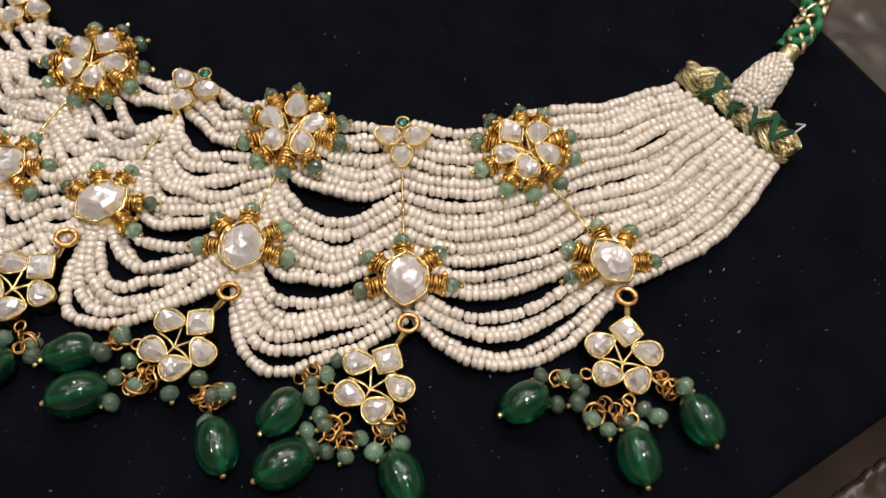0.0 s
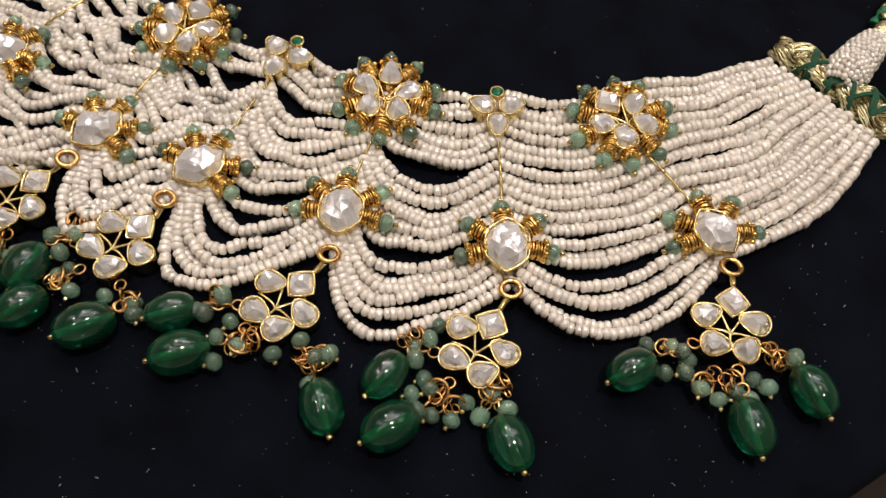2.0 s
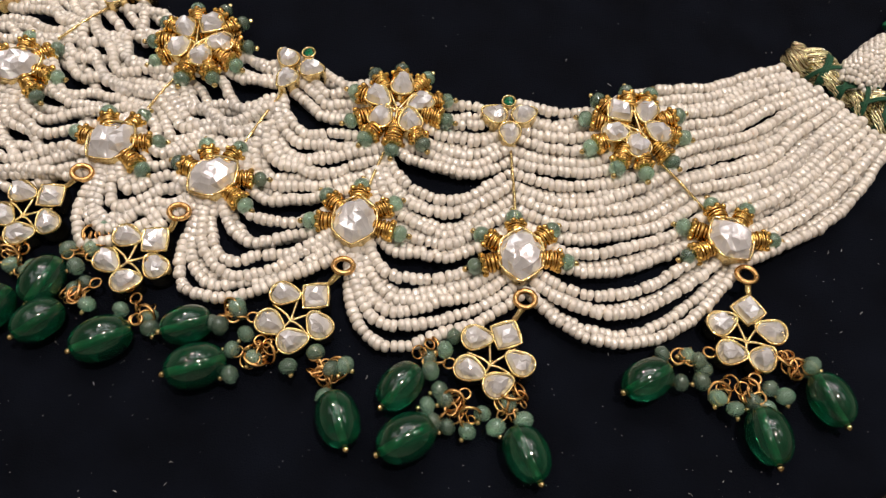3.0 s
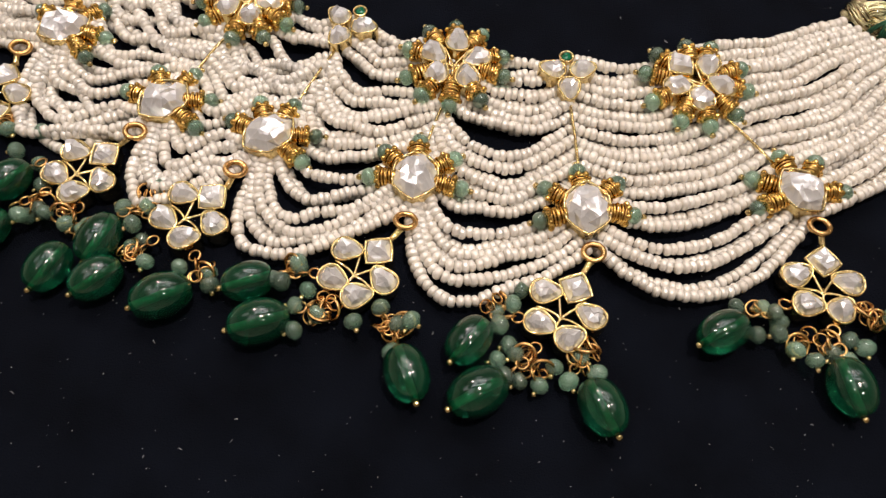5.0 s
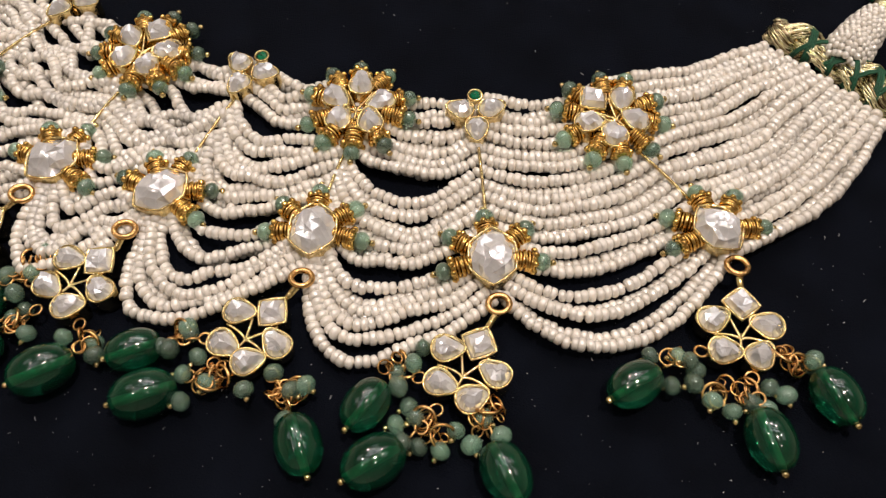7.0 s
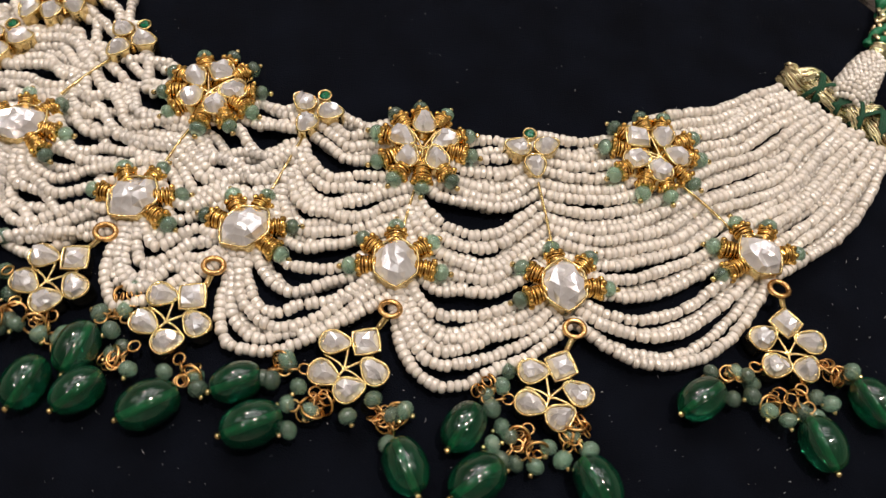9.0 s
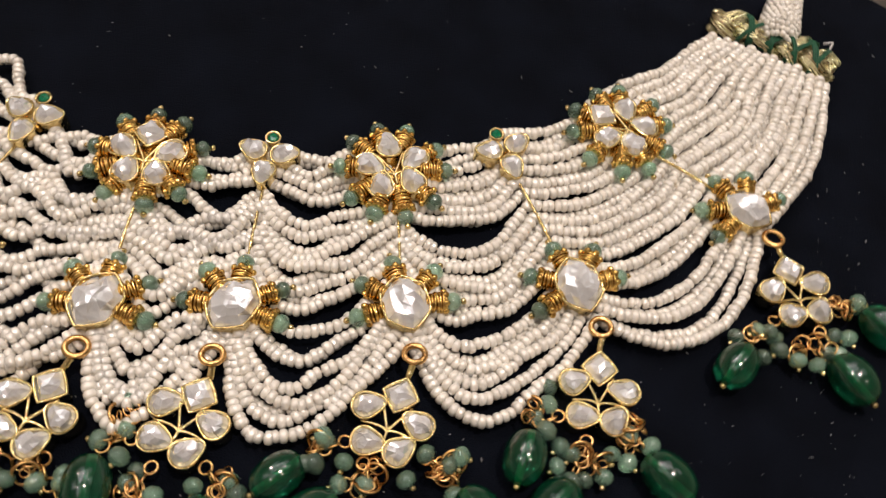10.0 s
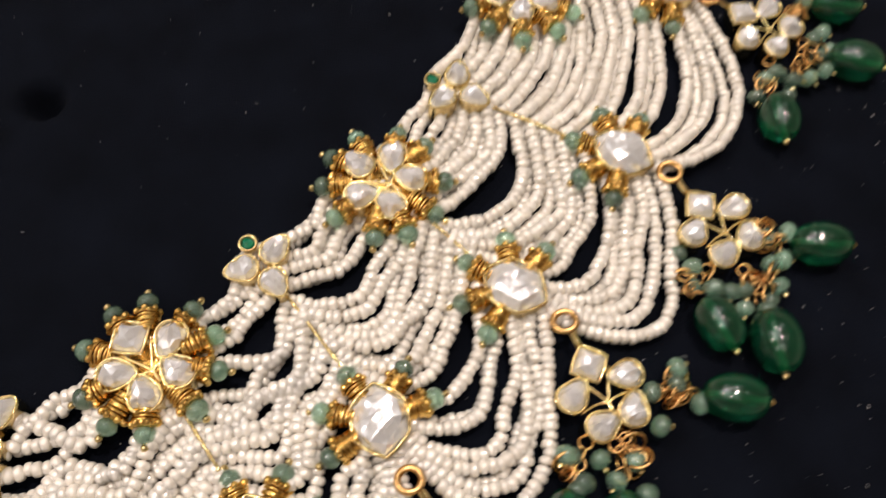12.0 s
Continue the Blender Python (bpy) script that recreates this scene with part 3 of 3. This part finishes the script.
# Gold wires from the upper pieces down to the hexagons.
for (x0, y0), (x1, y1) in (((40.5, -9.0), (52.5, -25.0)), ((0.6, -5.0), (2.6, -33.5)), ((-32.8, -9.0), (-37.0, -24.0)),
                           ((-62.8, 9.5), (-72.5, -13.5)), ((-94.0, 12.0), (-101.0, -3.0)), ((-118.5, 37.5), (-134.0, 19.5))):
    pts = [(x0 + (x1 - x0) * u, y0 + (y1 - y0) * u, 5.6 + 0.6 * math.sin(math.pi * u)) for u in np.linspace(0, 1, 9)]
    v, f = tube(pts, 0.42, 8)
    part("gold_wire", mesh_of("gold_wire", v, f, GOLD), necklace)


# ---------------------------------------------------------------- necklace: pendants with drops
def drop(owner, x, y, angle, length, z=5.0, seed=0):
    """An emerald drop that points towards angle and ends in a gold tip."""
    c, d = math.cos(radians(angle)), math.sin(radians(angle))
    m = at(x, y, z, angle, rnd(-3, 3), rnd(0, 90), length / 14.0)
    part("emerald_drop", EMERALD_ME[seed % 2], owner, m, "smooth dark green emerald drop")
    part("drill_core", CORE_ME, owner, m)
    reach = length / 2 + 0.5
    part("gold_tip", GOLD_TIP, owner, at(x + c * reach, y + d * reach, z - 0.2, angle, 0, 0, 1.2))


def bead_bunch(owner, beads, centre):
    for x, y in beads:
        a = math.degrees(math.atan2(y - centre[1], x - centre[0])) + rnd(-35, 35)
        z = rnd(2.6, 5.4)
        part("green_bead", GREEN_BEAD, owner, at(x, y, z, a, rnd(-20, 20), rnd(0, 90), rnd(1.0, 1.18)))
        part("gold_tip", GOLD_TIP, owner, at(x + 2.3 * math.cos(radians(a)), y + 2.3 * math.sin(radians(a)), z - 0.3, a))


def pendant(x, y, angle, ring, drops, beads, rings, seed):
    x, y = x + 0.35, y + 0.1
    base = part("pendant_stem", stem_mesh(x, y, 6.0, angle), necklace)
    petals(base, x, y, 6.0, angle, 6.7, True, seed, 1.04)
    sx, sy = x + 11.2 * math.cos(radians(angle)), y + 11.2 * math.sin(radians(angle))
    pts = [(sx + (ring[0] - sx) * u, sy + (ring[1] - sy) * u, 5.4 + 1.4 * max(0.0, u)) for u in (-0.1, 0.2, 0.5, 0.72)]
    v, f = tube(pts, (0.9, 0.8, 0.8, 1.1), 10)
    part("link", mesh_of("link", v, f, GOLD), base)
    for k, (x0, y0, turn, length) in enumerate(drops):
        drop(base, x0 - 0.7, y0 - 0.3, turn, length - 1.5, 5.0, k)
        # Thin links from the petals to the drop, with a green bead beside them.
        near = np.array((x0 - 0.5 * length * math.cos(radians(turn)), y0 - 0.5 * length * math.sin(radians(turn))))
        away = near - (x, y)
        span = np.linalg.norm(away)
        start = np.array((x, y)) + away / span * 9.2
        count = int(max(0, span - 9.2) / 2.3)
        for j in range(count):
            q = start + (near - start) * (j + 0.5) / count
            part("wire_loop", LOOP, base, at(q[0] + rnd(-0.4, 0.4), q[1] + rnd(-0.4, 0.4), rnd(4.0, 5.2), math.degrees(math.atan2(away[1], away[0])), rnd(-15, 15), 75 if j % 2 else 10, 1.3))
            if j % 2:
                side = rnd(0, 360)
                beads = beads + [(q[0] + 3.0 * math.cos(side), q[1] + 3.0 * math.sin(side))]
    bead_bunch(base, beads, (x, y))
    for rx, ry in rings:
        for k in range(6):
            part("wire_ring", WIRE_RING if k < 3 else LOOP, base,
                 at(rx + rnd(-1.9, 1.9), ry + rnd(-1.9, 1.9), rnd(3.0, 5.4), rnd(0, 180), rnd(-55, 55), rnd(-55, 55), 1.55 if k == 0 else rnd(0.85, 1.2)))


pendant(58.2, -59.6, 80, (60.6, -44.0),
        [(34.6, -71.4, 211, 14.4), (61.4, -83.2, -78, 15.2), (77.4, -73.8, -66, 14.6)],
        [(38.2, -64.7), (46.3, -66.4), (42.0, -71.7), (46.8, -71.2), (50.3, -74.9), (53.8, -77.6), (63.1, -71.9), (61.7, -76.7), (66.5, -73.5), (73.5, -66.0)],
        [(43.5, -65.0), (52.5, -72.5), (57.5, -73.5), (68.5, -65.0), (70.5, -66.5)], 0)
pendant(-3.0, -69.0, 64, (5.0, -54.4),
        [(-23.5, -76.3, 233, 14.2), (-21.2, -88.3, 213, 16), (6.0, -90.3, -64, 15)],
        [(-12.2, -62.9), (-14.3, -66.9), (-17.4, -72.6), (-15.0, -76.6), (-17.7, -80.5), (-12.8, -85.1), (-8.2, -85.9), (-4.9, -81.9), (-1.6, -84.6), (4.6, -83.0)],
        [(-19.0, -67.5), (-12.0, -79.0), (-9.0, -82.0), (1.0, -80.5), (3.0, -78.0)], 1)
pendant(-51.0, -60.8, 52, (-40.4, -47.6),
        [(-76.0, -64.0, 200, 14), (-71.9, -74.2, 199, 16), (-37.2, -84.8, -69, 15)],
        [(-64.7, -60.3), (-68.6, -64.2), (-62.5, -65.4), (-64.9, -69.8), (-64.3, -76.0), (-45.0, -69.3), (-50.9, -73.4), (-37.7, -72.1)],
        [(-67.0, -60.0), (-59.0, -71.0), (-57.5, -69.0), (-43.5, -73.0), (-41.0, -73.5)], 2)
pendant(-93.6, -47.6, 49, (-84.2, -34.7),
        [(-113.6, -54.4, 252, 15), (-111.7, -65.0, 222, 14.5), (-95.5, -68.8, 207, 16)],
        [(-103.6, -38.3), (-110.9, -45.5), (-107.1, -50.6), (-106.5, -56.1), (-101.9, -60.4), (-85.7, -65.3), (-93.9, -60.8)],
        [(-107.0, -44.0), (-106.0, -59.0), (-88.5, -61.5), (-104.0, -42.5)], 3)
pendant(-123.4, -36.2, 48, (-112.0, -24.5),
        [(-123.7, -62.6, 245, 14.5), (-140.5, -39.0, 235, 14), (-141.5, -53.5, 237, 14)],
        [(-142.9, -29.6), (-136.1, -32.8), (-133.4, -39.5), (-129.3, -48.4), (-135.3, -49.4), (-138.2, -23.1), (-124.0, -50.5)],
        [(-139.0, -37.0), (-132.0, -45.5), (-126.0, -47.5)], 4)
pendant(-153.5, -13.5, 76, (-150.8, 2.6),
        [(-171.0, -23.5, 214, 14), (-158.0, -35.5, 254, 14)],
        [(-163.0, -17.0), (-158.0, -24.0), (-152.0, -25.0), (-146.5, -23.5)],
        [(-161.0, -19.0), (-154.0, -22.5), (-148.0, -21.0)], 5)


# ---------------------------------------------------------------- necklace: thread-bound end and cord
def bound_end():
    a, b = np.array((84.0, 33.0)), np.array((112.0, 4.5))
    d = (b - a) / np.linalg.norm(b - a)
    side = np.array((d[1], -d[0]))
    u = np.linspace(0.0, 1.0, 90)
    line = a[None] * (1 - u)[:, None] + b[None] * u[:, None] + side[None] * (-2.0 * np.sin(math.pi * u))[:, None]
    swell = (0.5 + 0.5 * np.minimum(1, 9 * np.minimum(u, 1 - u)) ** 0.6) * (1.12 - 0.2 * np.exp(-((u - 0.45) / 0.2) ** 2))
    core = part("thread_band", mesh_of("thread_band", *tube(np.c_[line, np.full(90, 4.2)], 2.6 * swell, 16, 0.8), GOLD_DARK), necklace, None,
                "plaited gold thread band with green cross threads")
    for k in range(3):
        wave = 2 * math.pi * (1.35 * u + k / 3 + 0.04 * np.sin(9 * u))
        mid = np.c_[line + side[None] * (2.9 * swell * np.sin(wave))[:, None], 4.9 + 1.5 * swell * np.sin(2 * wave)]
        lead = np.gradient(mid, axis=0)
        lead /= np.linalg.norm(lead, axis=1)[:, None]
        flat = np.cross(lead, (0, 0, 1.0))
        flat /= np.linalg.norm(flat, axis=1)[:, None]
        rise = np.cross(flat, lead)
        gold = []
        for j in range(34):
            t = 2 * math.pi * j / 34 + 1.6 * u
            off = flat * (2.5 * swell * np.cos(t))[:, None] + rise * (1.6 * swell * np.sin(t))[:, None]
            off += np.array([noise.noise_vector((j * 2.0 + k * 7.0, q * 22.0, 0.2)) for q in u]) * 0.6
            gold.append(tube(mid + off, 0.24, 5))
        part("gold_thread", mesh_of("gold_thread", *joined(gold), GOLD_THREAD), core)

    # thin green threads that cross the band
    for u0, slant, lines in ((0.26, 0.05, 3), (0.33, -0.10, 2), (0.44, 0.05, 2), (0.54, -0.12, 3), (0.60, 0.09, 2), (0.72, -0.10, 2), (0.77, 0.07, 3), (0.87, -0.05, 2)):
        green = []
        for q in range(lines):
            t = np.linspace(-1, 1, 21)
            v = np.clip(u0 + slant * t + 0.017 * q, 0, 1)
            big = np.interp(v, u, swell)
            spot = np.stack([np.interp(v, u, line[:, c]) for c in (0, 1)], axis=1) + side[None] * (5.4 * big * t)[:, None]
            green.append(tube(np.c_[spot, 3.4 + 5.2 * big * np.sqrt(np.maximum(0, 1.03 - t * t))], 0.4, 6))
        part("green_thread", mesh_of("green_thread", *joined(green), GREEN_THREAD), core, None, "dark green cross thread")

    # the cone of tiny white beads above the band
    p0, p1 = np.array((98.2, 18.4)), np.array((113.8, 36.6))
    ax = (p1 - p0) / np.linalg.norm(p1 - p0)
    nrm = np.array((-ax[1], ax[0]))
    length = np.linalg.norm(p1 - p0)
    pieces = []
    rows = 14
    for k in range(rows):
        h = (k + 0.5) / rows
        r = 5.3 + 0.9 * math.sin(math.pi * (0.2 + 0.7 * h)) - 1.7 * h
        r *= (0.66, 0.83, 0.94)[k] if k < 3 else 1.0
        count = int(2 * math.pi * r / 1.6)
        for j in range(count):
            t = 2 * math.pi * (j + h * 5) / count
            c = p0 + ax * length * h + nrm * r * math.cos(t)
            v, f = ball(1.0, 0.85, 10, 6)
            pieces.append((v * rnd(0.95, 1.15) + (c[0] + rnd(-0.2, 0.2), c[1] + rnd(-0.2, 0.2), 6.2 + 0.85 * r * math.sin(t) + rnd(-0.2, 0.2)), f))
    core = [(p0[0] + ax[0] * length * q, p0[1] + ax[1] * length * q, 6.2) for q in np.linspace(0, 1, 8)]
    pieces.append(tube(core, [(4.9 + 0.8 * math.sin(math.pi * (0.2 + 0.7 * q)) - 1.7 * q) * min(1, 0.4 + 3 * q) for q in np.linspace(0, 1, 8)], 16, 0.85))
    part("bead_cone", mesh_of("bead_cone", *joined(pieces), PEARL), necklace, None, "cone of tiny white beads")

    collar = []
    for k in range(9):
        c = p1 + ax * (0.4 + 0.85 * k)
        v, f = torus(3.2 - 0.08 * k + rnd(-0.15, 0.15), 0.5, 20, 7)
        rot = np.array(Euler((0, math.pi / 2, math.atan2(ax[1], ax[0]))).to_matrix())
        collar.append((v @ rot.T + (c[0], c[1], 5.6), f))
    part("thread_collar", mesh_of("thread_collar", *joined(collar), GOLD_THREAD), necklace, None, "gold thread collar")

    # plaited cord, which runs off over the edge of the board
    way = np.array([(119.0, 44.0, 5.2), (123.0, 50.0, 4.8), (127.5, 57.0, 4.5), (132.0, 65.5, 3.6), (136.5, 75.0, 0.5), (140.5, 85.0, -7.0), (145.0, 99.0, -15.5), (151.0, 123.0, -18.0)])
    s = np.linspace(0, 1, 320)
    knots = np.linspace(0, 1, len(way))
    mid = np.stack([np.interp(s, knots, way[:, k]) for k in range(3)], axis=1)
    for _ in range(60):
        mid[1:-1] = (mid[:-2] + 2 * mid[1:-1] + mid[2:]) / 4
    tan = np.gradient(mid[:, :2], axis=0)
    tan /= np.linalg.norm(tan, axis=1)[:, None]
    across = np.c_[-tan[:, 1], tan[:, 0]]
    length_mm = np.r_[0, np.cumsum(np.linalg.norm(np.diff(mid, axis=0), axis=1))]
    for k in range(8):
        green = k in (1, 4, 5)
        way_round = 1 if k < 4 else -1
        turn = way_round * length_mm * 0.24 + math.pi / 2 * k + 0.3
        wide = 3.2 + (0.3 if way_round > 0 else 0)
        pts = np.c_[mid[:, :2] + across * (wide * np.sin(turn))[:, None], mid[:, 2] + 2.0 * np.cos(turn) + 0.5 * np.cos(2 * turn + k)]
        # stitches: each strand swells and thins along its length
        stitch = (1.3 if green else 0.95) * (0.6 + 0.62 * np.abs(np.sin(length_mm * (0.75 if green else 1.0) + k)) ** 0.8)
        part("cord_strand", mesh_of("cord_strand", *tube(pts, stitch, 10), CORD_GREEN if green else GOLD_THREAD), necklace, None, "green cord strand" if green else "gold cord strand")

    # a loose white thread end
    pts = [(111.0 + 8.0 * q - 1.5 * max(0, q - 0.8) ** 2 * 30, 8.0 + 9.0 * q - 2.0 * q * q, 3.0 + 3.0 * math.sin(2.4 * q)) for q in np.linspace(0, 1.1, 18)]
    part("thread_end", mesh_of("thread_end", *tube(pts, 0.3, 6), LINT), necklace, None, "loose white thread end")


bound_end()


# ---------------------------------------------------------------- beside the board
def plastic_sleeve(cx, cy, width, depth, angle, seed, mat, label):
    """A thin, wrinkled clear sleeve with a rolled rim, lying on the counter."""
    rng = random.Random(seed)
    nx, ny = 60, 52
    verts, faces = [], []
    for j in range(ny + 1):
        for i in range(nx + 1):
            u, v = i / nx - 0.5, j / ny - 0.5
            edge = min(0.5 - abs(u), 0.5 - abs(v))
            crease = 2.0 * abs(noise.noise((u * 9 + seed, v * 7, 0.2))) + 4.5 * math.exp(-edge * 22) * abs(noise.noise((u * 34, v * 34, seed)))
            verts.append((u * width + rng.uniform(-0.4, 0.4), v * depth + rng.uniform(-0.4, 0.4), 1.0 + max(0, crease)))
    w = nx + 1
    for j in range(ny):
        for i in range(nx):
            faces.append((j * w + i, j * w + i + 1, (j + 1) * w + i + 1, (j + 1) * w + i))
    base = len(verts)
    verts += [(x, y, 0.2) for x, y, z in verts[:base]]
    faces += [tuple(q + base for q in f[::-1]) for f in faces]
    rim = [i for i in range(w)] + [j * w + nx for j in range(1, ny + 1)] + [ny * w + i for i in range(nx - 1, -1, -1)] + [j * w for j in range(ny - 1, 0, -1)]
    for k in range(len(rim)):
        p, q = rim[k], rim[(k + 1) % len(rim)]
        faces.append((q, p, p + base, q + base))
    ob = new("plastic_sleeve", mesh_of("plastic_sleeve", verts, faces, mat))
    ob.matrix_basis = at(cx, cy, COUNTER_TOP * 1000, angle)
    return tagged(ob, label, "plastic sleeve")


plastic_sleeve(191, 86, 124, 90, -57, 3, PLASTIC, "wrinkled grey-brown clear plastic sleeve on counter")
plastic_sleeve(141, -126, 96, 90, 33, 8, PLASTIC_DARK, "dull brown-grey plastic sleeve lying on counter")


def chain_necklace():
    """A heap of gold links beside the board."""
    links = tagged(new("gold_chain"), "dull gold link chain heaped on plastic sleeve", "chain")
    me = mesh_of("link", *torus(3.4, 1.0, 18, 8), GOLD_DARK)
    rng = random.Random(5)
    for k in range(46):
        u = k / 45
        x, y = 122 - 74 * u + 5 * math.sin(9 * u), -112 - 26 * u + 7 * math.cos(7 * u)
        part("link", me, links, at(x, y, COUNTER_TOP * 1000 + 6.0 + rng.uniform(0, 1.6), rng.uniform(0, 180), rng.uniform(-40, 40), rng.uniform(-40, 40)))


chain_necklace()
